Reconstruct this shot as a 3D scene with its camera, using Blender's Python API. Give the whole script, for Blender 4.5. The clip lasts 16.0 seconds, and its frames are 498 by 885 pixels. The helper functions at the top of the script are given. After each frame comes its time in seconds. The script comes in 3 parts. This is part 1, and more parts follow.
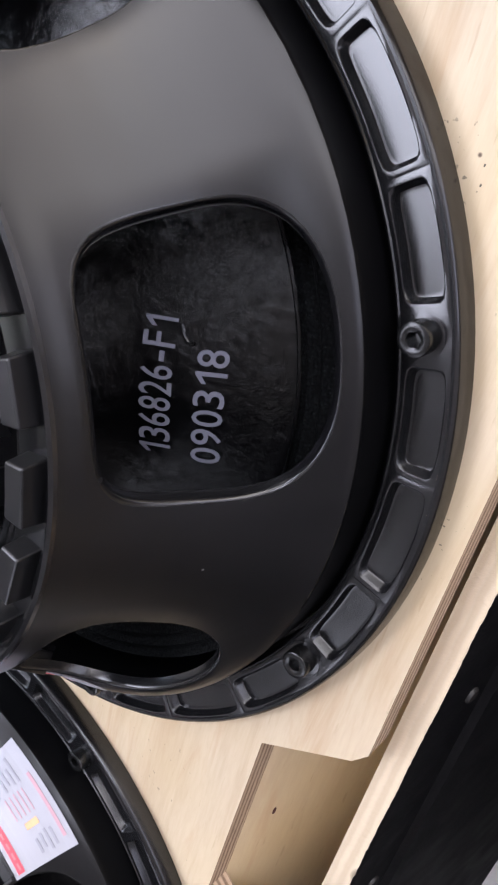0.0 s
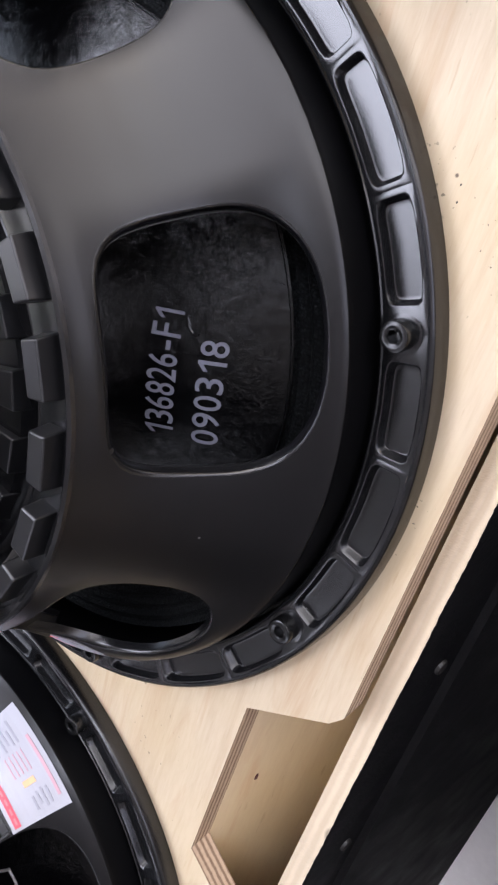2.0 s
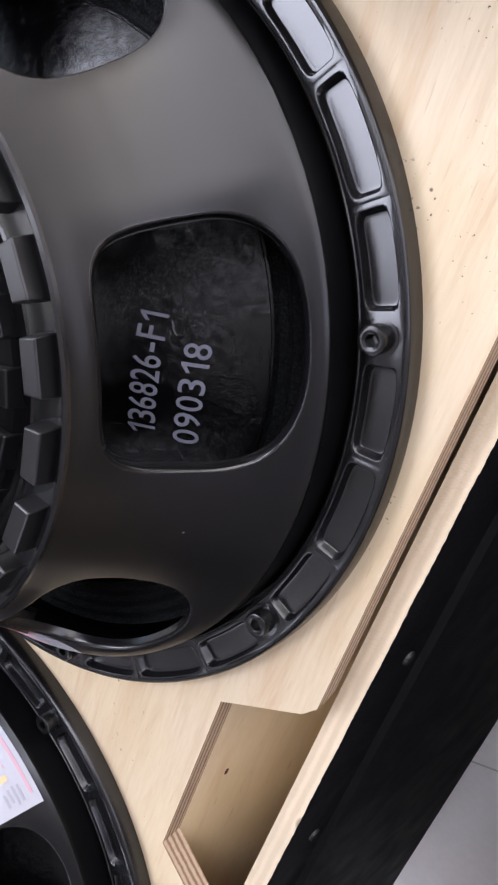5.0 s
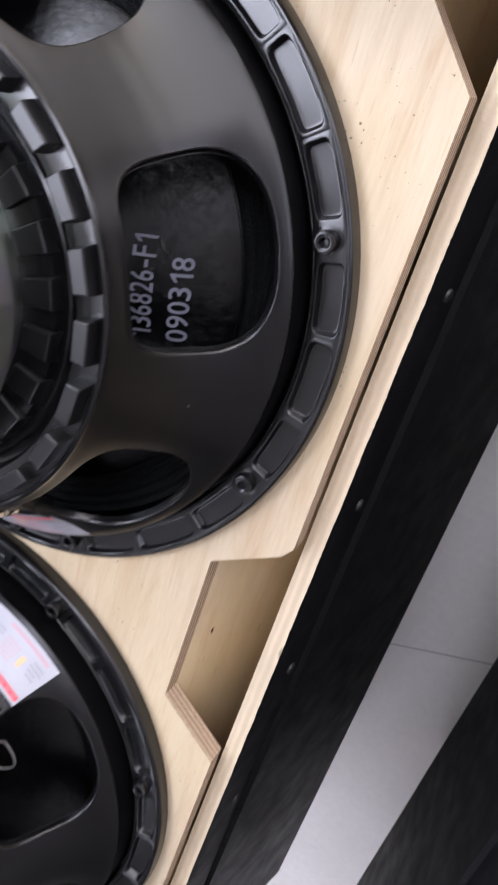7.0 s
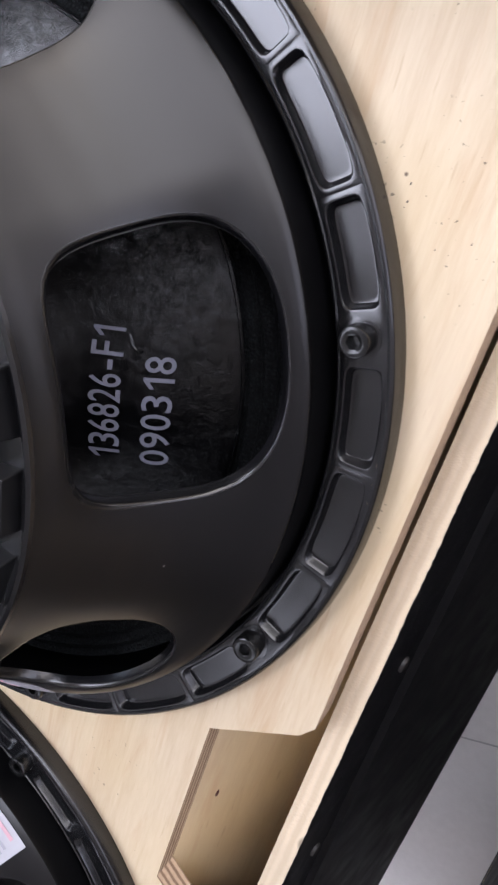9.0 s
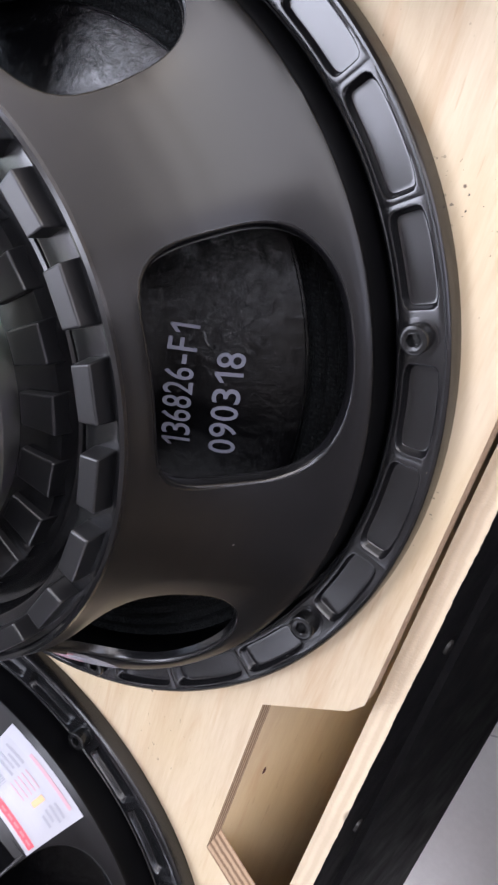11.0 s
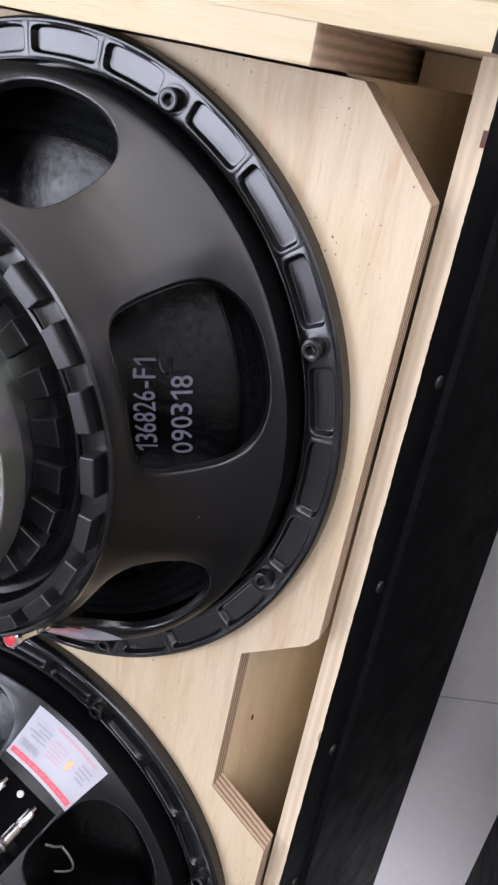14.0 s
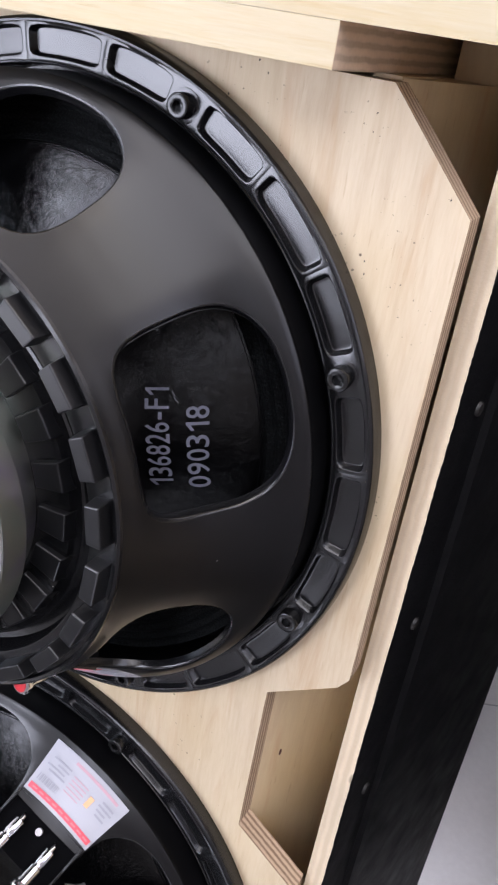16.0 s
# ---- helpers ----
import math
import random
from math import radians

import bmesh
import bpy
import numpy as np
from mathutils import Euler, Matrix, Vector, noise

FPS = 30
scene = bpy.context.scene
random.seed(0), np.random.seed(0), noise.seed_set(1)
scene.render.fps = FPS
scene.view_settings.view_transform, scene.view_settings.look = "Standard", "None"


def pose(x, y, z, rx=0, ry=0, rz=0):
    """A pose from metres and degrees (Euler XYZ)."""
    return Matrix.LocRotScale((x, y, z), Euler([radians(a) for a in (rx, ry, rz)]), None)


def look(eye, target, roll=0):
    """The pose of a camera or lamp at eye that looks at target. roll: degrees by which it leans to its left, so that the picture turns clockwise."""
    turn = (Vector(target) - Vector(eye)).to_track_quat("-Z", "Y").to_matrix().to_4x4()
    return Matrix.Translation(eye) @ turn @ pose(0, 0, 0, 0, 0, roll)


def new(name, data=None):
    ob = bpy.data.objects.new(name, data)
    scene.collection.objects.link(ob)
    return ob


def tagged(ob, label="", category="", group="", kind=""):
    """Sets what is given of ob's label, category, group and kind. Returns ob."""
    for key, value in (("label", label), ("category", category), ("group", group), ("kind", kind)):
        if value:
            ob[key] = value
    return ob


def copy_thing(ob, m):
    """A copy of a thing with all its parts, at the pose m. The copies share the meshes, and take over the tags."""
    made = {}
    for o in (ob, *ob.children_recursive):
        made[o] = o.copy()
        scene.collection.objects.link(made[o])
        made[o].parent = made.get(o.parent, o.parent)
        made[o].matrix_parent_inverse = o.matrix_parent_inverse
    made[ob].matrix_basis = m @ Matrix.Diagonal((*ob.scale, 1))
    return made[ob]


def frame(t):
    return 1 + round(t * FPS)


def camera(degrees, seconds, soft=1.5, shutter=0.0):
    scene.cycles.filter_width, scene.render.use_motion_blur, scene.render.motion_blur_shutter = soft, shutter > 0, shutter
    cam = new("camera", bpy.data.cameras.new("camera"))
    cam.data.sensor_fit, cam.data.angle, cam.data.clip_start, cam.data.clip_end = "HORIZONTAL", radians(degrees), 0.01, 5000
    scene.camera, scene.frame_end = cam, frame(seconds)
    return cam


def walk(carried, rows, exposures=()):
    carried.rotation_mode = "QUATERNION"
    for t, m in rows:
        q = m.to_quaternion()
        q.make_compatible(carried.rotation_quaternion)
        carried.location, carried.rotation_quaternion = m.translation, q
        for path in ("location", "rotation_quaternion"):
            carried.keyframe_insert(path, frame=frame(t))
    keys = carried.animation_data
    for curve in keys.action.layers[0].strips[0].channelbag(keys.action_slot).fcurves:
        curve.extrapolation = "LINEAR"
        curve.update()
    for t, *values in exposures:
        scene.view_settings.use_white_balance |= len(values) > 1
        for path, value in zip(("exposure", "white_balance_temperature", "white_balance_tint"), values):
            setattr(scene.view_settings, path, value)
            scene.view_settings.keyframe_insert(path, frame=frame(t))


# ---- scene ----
cam = camera(33.1, 16.0, soft=2.2, shutter=0.5)
METRES, EYE, TILT, LEAN, TURN = 0.83, 1.5, 0.0, 0.0, 0.0
PATH = [
    (0, (0.315, 0.191, 0.788), (-0.599, -0.807, -0.685), -113.4),
    (0.5, (0.316, 0.196, 0.791), (-0.599, -0.824, -0.666), -113.0),
    (1, (0.32, 0.195, 0.804), (-0.594, -0.822, -0.656), -112.3),
    (1.5, (0.331, 0.197, 0.812), (-0.584, -0.802, -0.659), -111.7),
    (2, (0.337, 0.202, 0.818), (-0.574, -0.786, -0.664), -111.3),
    (2.5, (0.345, 0.205, 0.825), (-0.567, -0.766, -0.668), -110.8),
    (3, (0.349, 0.203, 0.831), (-0.56, -0.75, -0.674), -110.4),
    (5.3, (0.329, 0.201, 0.845), (-0.485, -0.73, -0.726), -112.4),
    (5.5, (0.326, 0.202, 0.852), (-0.478, -0.727, -0.726), -112.8),
    (6, (0.341, 0.206, 0.865), (-0.419, -0.719, -0.737), -115.1),
    (6.5, (0.33, 0.2, 0.906), (-0.342, -0.728, -0.734), -119.9),
    (7, (0.354, 0.196, 0.968), (-0.225, -0.728, -0.709), -124.8),
    (7.5, (0.327, 0.183, 1.066), (-0.199, -0.729, -0.634), -127.8),
    (8, (0.311, 0.211, 0.986), (-0.232, -0.704, -0.707), -127.8),
    (8.5, (0.307, 0.208, 0.871), (-0.311, -0.713, -0.793), -124.2),
    (9, (0.299, 0.196, 0.821), (-0.379, -0.742, -0.811), -121.4),
    (9.5, (0.283, 0.192, 0.8), (-0.431, -0.764, -0.805), -119.7),
    (10, (0.276, 0.19, 0.794), (-0.458, -0.773, -0.798), -118.6),
    (10.2, (0.278, 0.189, 0.802), (-0.459, -0.768, -0.792), -118.3),
    (12.3, (0.333, 0.219, 0.916), (-0.378, -0.688, -0.718), -121.9),
    (12.5, (0.336, 0.219, 0.917), (-0.382, -0.678, -0.721), -121.8),
    (13, (0.333, 0.21, 0.952), (-0.374, -0.659, -0.705), -123.0),
    (13.5, (0.337, 0.223, 0.964), (-0.358, -0.638, -0.702), -124.3),
    (14, (0.365, 0.242, 0.964), (-0.342, -0.613, -0.7), -124.4),
    (14.5, (0.357, 0.257, 0.936), (-0.372, -0.61, -0.713), -124.0),
    (15, (0.336, 0.25, 0.938), (-0.406, -0.632, -0.696), -124.0),
    (15.5, (0.345, 0.251, 0.918), (-0.422, -0.652, -0.694), -123.8),
    (16, (0.345, 0.255, 0.915), (-0.414, -0.661, -0.693), -124.9),
]
walk(cam, [(t, look(eye, target, roll)) for t, eye, target, roll in PATH], [(t, e, 6300, 17) for t, e in ((0.0, 0.46), (3.0, 0.44), (5.5, 0.40), (9.0, 0.36), (10.0, 0.54), (10.6, 0.54), (12.3, 0.34), (14.5, 0.26), (16.0, 0.24))])


# world sky, and light from assumed windows
world = bpy.data.worlds.new("sky")
scene.world = world
world.use_nodes = True
wn = world.node_tree.nodes
sky = wn.new("ShaderNodeTexSky")
sky.sky_type, sky.sun_disc = "NISHITA", False
sky.sun_elevation, sky.sun_rotation = radians(38), radians(-25)
world.node_tree.links.new(sky.outputs[0], wn["Background"].inputs[0])
wn["Background"].inputs[1].default_value = 0.12

FLOOR = -0.112      # the concrete floor
BAF = 0.497         # upper face of the baffle board
PITCH = 0.477       # distance between the two drivers


def area_lamp(name, m, w, h, power, colour):
    lamp = bpy.data.lights.new(name, "AREA")
    lamp.shape, lamp.size, lamp.size_y, lamp.energy, lamp.color = "RECTANGLE", w, h, power, colour
    ob = new(name, lamp)
    ob.matrix_world = m
    return ob


# unseen sources: north and west guessed from reflections, east added for basket sheen
area_lamp("unseen_daylight", look((0.85, 2.96, 1.38), (0.7, 0.0, 1.20)), 4.0, 2.05, 78, (1.0, 0.95, 0.90))
area_lamp("unseen_daylight", look((-2.96, 0.4, 1.75), (0.0, 0.2, 0.9)), 2.0, 1.4, 15, (0.82, 0.91, 1.0))
area_lamp("unseen_daylight", look((2.96, 1.75, 0.98), (0.0, 1.2, 0.8)), 1.9, 1.25, 15, (0.90, 0.88, 1.0))
# unseen overhead lamps, added where cone, ribs and sticker need highlights
PANELS = ((0.85, 1.70, 0.66, 0.62, 32), (-1.45, -0.02, 0.88, 0.70, 62), (-1.75, 2.15, 0.75, 0.66, 62), (0.15, -2.20, 0.60, 0.45, 9))
for px, py, hx, hy, power in PANELS:
    area_lamp("added_overhead_lamp", look((px, py, 2.655), (px, py, 0.0), 0), 2 * hx - 0.09, 2 * hy - 0.09, power, (0.84, 0.89, 1.0))


# materials
def principled(name, colour, rough, metal=0.0):
    mat = bpy.data.materials.new(name)
    mat.use_nodes = True
    b = mat.node_tree.nodes["Principled BSDF"]
    b.inputs["Base Color"].default_value = (*colour, 1)
    b.inputs["Roughness"].default_value = rough
    b.inputs["Metallic"].default_value = metal
    return mat, mat.node_tree, b


def coords(nt, scale=(1, 1, 1)):
    tc = nt.nodes.new("ShaderNodeTexCoord")
    mp = nt.nodes.new("ShaderNodeMapping")
    mp.inputs["Scale"].default_value = scale
    nt.links.new(tc.outputs["Object"], mp.inputs["Vector"])
    return mp.outputs["Vector"]


def noise_tex(nt, vec, scale, detail=4.0, rough=0.55, distortion=0.0):
    n = nt.nodes.new("ShaderNodeTexNoise")
    n.inputs["Scale"].default_value, n.inputs["Detail"].default_value = scale, detail
    n.inputs["Roughness"].default_value, n.inputs["Distortion"].default_value = rough, distortion
    nt.links.new(vec, n.inputs["Vector"])
    return n.outputs["Fac"]


def ramp(nt, fac, stops):
    r = nt.nodes.new("ShaderNodeValToRGB")
    els = r.color_ramp.elements
    while len(els) < len(stops):
        els.new(0.5)
    for e, (p, c) in zip(els, stops):
        e.position, e.color = p, (*c, 1) if len(c) == 3 else c
    nt.links.new(fac, r.inputs["Fac"])
    return r.outputs["Color"]


def mixed(nt, fac, a, b, how="MIX"):
    m = nt.nodes.new("ShaderNodeMix")
    m.data_type, m.blend_type = "RGBA", how
    for socket, v in ((m.inputs[0], fac), (m.inputs[6], a), (m.inputs[7], b)):
        if isinstance(v, (int, float)):
            socket.default_value = v
        elif isinstance(v, tuple):
            socket.default_value = (*v, 1)
        else:
            nt.links.new(v, socket)
    return m.outputs[2]


def bump(nt, b, height, strength, dist):
    n = nt.nodes.new("ShaderNodeBump")
    n.inputs["Strength"].default_value, n.inputs["Distance"].default_value = strength, dist
    nt.links.new(height, n.inputs["Height"])
    nt.links.new(n.outputs["Normal"], b.inputs["Normal"])


def spread(nt, b, fac, lo, hi):
    m = nt.nodes.new("ShaderNodeMapRange")
    m.inputs["From Min"].default_value, m.inputs["From Max"].default_value = 0.3, 0.7
    m.inputs["To Min"].default_value, m.inputs["To Max"].default_value = lo, hi
    nt.links.new(fac, m.inputs["Value"])
    nt.links.new(m.outputs["Result"], b.inputs["Roughness"])


def black_satin(name, colour, lo, hi, relief=0.25, spec=0.5, dust=False):
    mat, nt, b = principled(name, colour, lo)
    b.inputs["Specular IOR Level"].default_value = spec
    v = coords(nt)
    big, fine = noise_tex(nt, v, 14, 3), noise_tex(nt, v, 1500, 2)
    spread(nt, b, big, lo, hi)
    bump(nt, b, fine, relief, 0.0002)
    if dust:
        # sparse pale dust specks and faint smears
        vo = nt.nodes.new("ShaderNodeTexVoronoi")
        vo.inputs["Scale"].default_value = 46
        nt.links.new(v, vo.inputs["Vector"])
        keep = ramp(nt, noise_tex(nt, v, 21, 1), [(0.52, (0, 0, 0)), (0.56, (1, 1, 1))])
        dot = mixed(nt, 1.0, ramp(nt, vo.outputs["Distance"], [(0.020, (1, 1, 1)), (0.034, (0, 0, 0))]), keep, "MULTIPLY")
        nt.links.new(mixed(nt, dot, colour, (0.35, 0.34, 0.33)), b.inputs["Base Color"])
    return mat


def plywood_face(name, light, dark, stretch, specks=True):
    mat, nt, b = principled(name, light, 0.58)
    v = coords(nt, stretch)
    plain = coords(nt)
    grain = noise_tex(nt, v, 9, 6, 0.6, 0.6)
    fine = noise_tex(nt, v, 70, 4, 0.6)
    c = ramp(nt, grain, [(0.30, dark), (0.50, light), (0.75, tuple(min(1, k * 1.08) for k in light))])
    c = mixed(nt, 0.35, c, ramp(nt, fine, [(0.3, dark), (0.6, light)]))
    # yellow and pink drifts of the veneer
    warm = ramp(nt, noise_tex(nt, plain, 6, 3), [(0.42, (0, 0, 0)), (0.70, (0.55, 0.55, 0.55))])
    c = mixed(nt, warm, c, (light[0] * 0.98, light[1] * 0.93, light[2] * 0.74))
    rose = ramp(nt, noise_tex(nt, coords(nt, tuple(k * 1.7 for k in stretch)), 5, 4, 0.6, 0.8), [(0.54, (0, 0, 0)), (0.70, (0.5, 0.5, 0.5))])
    c = mixed(nt, rose, c, (dark[0] * 0.98, dark[1] * 0.84, dark[2] * 0.74))
    # hair-thin resin streaks
    streak = ramp(nt, noise_tex(nt, coords(nt, tuple(k * 3.0 for k in stretch)), 14, 3, 0.5), [(0.66, (0, 0, 0)), (0.73, (0.28, 0.28, 0.28))])
    c = mixed(nt, streak, c, (dark[0] * 0.7, dark[1] * 0.58, dark[2] * 0.45))
    if specks:
        s = ramp(nt, noise_tex(nt, plain, 300, 2, 0.5), [(0.69, (0, 0, 0)), (0.73, (1, 1, 1))])
        where = ramp(nt, noise_tex(nt, plain, 12, 2), [(0.50, (0, 0, 0)), (0.60, (1, 1, 1))])
        c = mixed(nt, mixed(nt, 1.0, s, where, "MULTIPLY"), c, (0.05, 0.04, 0.03))
        # lone dark specks
        vo = nt.nodes.new("ShaderNodeTexVoronoi")
        vo.inputs["Scale"].default_value = 21
        nt.links.new(plain, vo.inputs["Vector"])
        dot = ramp(nt, vo.outputs["Distance"], [(0.014, (1, 1, 1)), (0.024, (0, 0, 0))])
        c = mixed(nt, dot, c, (0.12, 0.08, 0.05))
        grey = ramp(nt, noise_tex(nt, plain, 3.2, 4, 0.6), [(0.50, (0, 0, 0)), (0.75, (0.35, 0.35, 0.35))])
        c = mixed(nt, grey, c, (light[0] * 0.76, light[1] * 0.78, light[2] * 0.86))
    nt.links.new(c, b.inputs["Base Color"])
    bump(nt, b, fine, 0.3, 0.0005)
    return mat


def plywood_edge(name, a, d, axis, period):
    """Cut plywood edge: veneers as bands along one axis, with torn fibres."""
    mat, nt, b = principled(name, a, 0.75)
    w = nt.nodes.new("ShaderNodeTexWave")
    w.wave_type, w.bands_direction, w.wave_profile = "BANDS", axis, "SIN"
    w.inputs["Scale"].default_value = 0.314 / period
    w.inputs["Distortion"].default_value, w.inputs["Detail"].default_value = 1.3, 2.0
    w.inputs["Detail Scale"].default_value = 1.5
    nt.links.new(coords(nt), w.inputs["Vector"])
    c = ramp(nt, w.outputs["Fac"], [(0.15, d), (0.40, tuple((p + q) / 2 for p, q in zip(a, d))), (0.55, a), (0.95, tuple(min(1, k * 1.12) for k in a))])
    f = noise_tex(nt, coords(nt), 420, 3)
    c = mixed(nt, 0.22, c, ramp(nt, f, [(0.3, d), (0.65, a)]))
    big = noise_tex(nt, coords(nt), 18, 3)
    c = mixed(nt, ramp(nt, big, [(0.5, (0, 0, 0)), (0.7, (0.4, 0.4, 0.4))]), c, tuple(k * 0.85 for k in a))
    vo = nt.nodes.new("ShaderNodeTexVoronoi")
    vo.inputs["Scale"].default_value = 24
    nt.links.new(coords(nt, (1, 0.55, 1)), vo.inputs["Vector"])
    c = mixed(nt, ramp(nt, vo.outputs["Distance"], [(0.05, (0.8, 0.8, 0.8)), (0.09, (0, 0, 0))]), c, tuple(k * 0.35 for k in d))
    nt.links.new(c, b.inputs["Base Color"])
    bump(nt, b, f, 0.5, 0.0006)
    return mat


M_CAST = black_satin("black_powder_coat", (0.0028, 0.0028, 0.0034), 0.28, 0.34, 0.05, 0.50, True)
# darker, duller copy of the casting; shade below the shoulder put into colour
M_SKIRT = black_satin("shaded_black_casting", (0.0020, 0.0020, 0.0024), 0.42, 0.52, 0.08, 0.16)
M_CASTRIM = black_satin("black_cast_rim", (0.0050, 0.0050, 0.0056), 0.20, 0.28, 0.06, 0.7)
M_LUG = black_satin("black_rib_coat", (0.0065, 0.0065, 0.0072), 0.30, 0.38, 0.06, 0.6)
M_BOLT = black_satin("black_oxide_steel", (0.006, 0.006, 0.006), 0.2, 0.3, 0.1)
# dulled black that stands in for the shade of a deep recess
M_BOARD = black_satin("terminal_board", (0.003, 0.003, 0.0035), 0.75, 0.85, 0.2, 0.04)
M_PLY = plywood_face("plywood_face", (0.59, 0.480, 0.328), (0.48, 0.355, 0.220), (7, 0.7, 7))
M_PLYIN = plywood_face("plywood_inner_face", (0.76, 0.62, 0.41), (0.68, 0.52, 0.33), (4, 0.8, 6), False)
M_PLANK = plywood_face("pale_pine", (0.50, 0.42, 0.275), (0.45, 0.33, 0.155), (0.6, 8, 8), False)
M_EDGE = plywood_edge("plywood_cut_edge", (0.56, 0.42, 0.29), (0.22, 0.135, 0.085), "Z", 0.0046)
M_STRIP = plywood_edge("sanded_wall_edge", (0.60, 0.49, 0.345), (0.55, 0.43, 0.29), "X", 0.0066)
M_ENDCUT = plywood_edge("saw_cut_end_grain", (0.78, 0.60, 0.44), (0.54, 0.39, 0.27), "Y", 0.0060)

# cabinet coating: rough rolled black paint
M_PAINT, nt, b = principled("black_textured_paint", (0.004, 0.004, 0.0045), 0.5)
v = coords(nt)
b.inputs["Specular IOR Level"].default_value = 0.2
grit = noise_tex(nt, v, 420, 3, 0.6)
spread(nt, b, noise_tex(nt, v, 30, 3), 0.42, 0.62)
bump(nt, b, grit, 0.4, 0.0010)

# paper cone: wrinkled and wet-looking
M_CONE, nt, b = principled("coated_paper_cone", (0.0015, 0.0015, 0.0018), 0.4)
b.inputs["Specular IOR Level"].default_value = 0.42
v = coords(nt, (1, 1, 1))
wr = noise_tex(nt, v, 150, 8, 0.70, 1.1)
spread(nt, b, noise_tex(nt, v, 24, 3), 0.16, 0.26)
patch = nt.nodes.new("ShaderNodeMath")
patch.operation = "MULTIPLY"
nt.links.new(wr, patch.inputs[0])
nt.links.new(ramp(nt, noise_tex(nt, v, 13, 2), [(0.38, (0.35, 0.35, 0.35)), (0.58, (1, 1, 1))]), patch.inputs[1])
bump(nt, b, patch.outputs[0], 0.7, 0.0013)

M_CLOTH, nt, b = principled("woven_surround_cloth", (0.0035, 0.0048, 0.0052), 0.85)
b.inputs["Specular IOR Level"].default_value = 0.2
v = coords(nt)
wv = nt.nodes.new("ShaderNodeTexVoronoi")
wv.inputs["Scale"].default_value = 640
nt.links.new(v, wv.inputs["Vector"])
nt.links.new(ramp(nt, wv.outputs["Distance"], [(0.15, (0.010, 0.0125, 0.013)), (0.55, (0.001, 0.0013, 0.0015))]), b.inputs["Base Color"])
bump(nt, b, wv.outputs["Distance"], 0.8, 0.0010)

# zinc-plated steel, yellow passivated with a faint colour drift
M_ZINC, nt, b = principled("yellow_zinc_steel", (0.86, 0.76, 0.56), 0.26, 1.0)
v = coords(nt, (1, 1, 2.5))
c = ramp(nt, noise_tex(nt, v, 9, 2, 0.4, 0.5), [(0.30, (0.48, 0.33, 0.16)), (0.43, (0.48, 0.38, 0.18)), (0.55, (0.47, 0.41, 0.29)), (0.68, (0.40, 0.31, 0.44))])
nt.links.new(c, b.inputs["Base Color"])
turned = noise_tex(nt, coords(nt, (0.4, 0.4, 40)), 30, 2)
spread(nt, b, turned, 0.58, 0.66)

M_PLATE, nt, b = principled("bright_zinc_plate", (0.80, 0.82, 0.74), 0.2, 1.0)
v = coords(nt)
c = ramp(nt, noise_tex(nt, v, 16, 3, 0.5, 1.0), [(0.3, (0.45, 0.53, 0.46)), (0.5, (0.54, 0.56, 0.50)), (0.7, (0.52, 0.47, 0.60))])
nt.links.new(c, b.inputs["Base Color"])
spread(nt, b, noise_tex(nt, v, 80, 3), 0.36, 0.42)

M_CHROME = principled("chrome", (0.75, 0.76, 0.78), 0.14, 1.0)[0]
M_RED = principled("red_plastic", (0.62, 0.03, 0.04), 0.35)[0]
M_BLACKCAP = principled("dark_plastic", (0.05, 0.05, 0.055), 0.35)[0]
M_STICKER = black_satin("white_sticker_paper", (0.43, 0.43, 0.465), 0.3, 0.4, 0.05)
M_PINK = principled("red_label_ink", (0.78, 0.10, 0.13), 0.45)[0]
M_ROSE = principled("pale_red_label_ink", (0.55, 0.33, 0.37), 0.45)[0]
M_ORANGE = principled("orange_label_ink", (0.85, 0.48, 0.25), 0.45)[0]
M_INK = principled("grey_label_ink", (0.34, 0.34, 0.38), 0.5)[0]
M_STENCIL = black_satin("pale_stencil_ink", (0.18, 0.18, 0.225), 0.5, 0.65, 0.1)
M_LEAD = principled("tinned_lead_wire", (0.45, 0.43, 0.42), 0.4, 0.6)[0]
M_WALLPAINT = black_satin("wall_paint", (0.55, 0.53, 0.50), 0.8, 0.9, 0.2)
M_CEIL = black_satin("ceiling_paint", (0.42, 0.41, 0.41), 0.85, 0.95, 0.2)
M_DARKWALL = black_satin("dark_wall_paint", (0.05, 0.05, 0.052), 0.7, 0.85, 0.2)
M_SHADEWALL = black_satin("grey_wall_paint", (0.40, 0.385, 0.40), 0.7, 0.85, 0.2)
M_JOINT = black_satin("joint_filler", (0.48, 0.45, 0.43), 0.7, 0.85, 0.2)
M_FRAME = black_satin("white_lamp_frame", (0.7, 0.7, 0.7), 0.4, 0.5, 0.05)

M_FLOOR, nt, b = principled("sealed_concrete", (0.42, 0.38, 0.37), 0.4)
v = coords(nt)
c = ramp(nt, noise_tex(nt, v, 2.2, 5, 0.6), [(0.3, (0.70, 0.66, 0.63)), (0.55, (0.83, 0.79, 0.76)), (0.75, (0.87, 0.83, 0.80))])
c = mixed(nt, 0.3, c, ramp(nt, noise_tex(nt, v, 90, 4), [(0.3, (0.68, 0.64, 0.61)), (0.7, (0.82, 0.78, 0.75))]))
nt.links.new(c, b.inputs["Base Color"])
spread(nt, b, noise_tex(nt, v, 6, 3), 0.35, 0.55)

M_CARTON, nt, b = principled("tan_floor_boards", (0.45, 0.33, 0.18), 0.6)
c = ramp(nt, noise_tex(nt, coords(nt, (1, 6, 1)), 8, 4), [(0.3, (0.36, 0.25, 0.13)), (0.7, (0.48, 0.36, 0.20))])
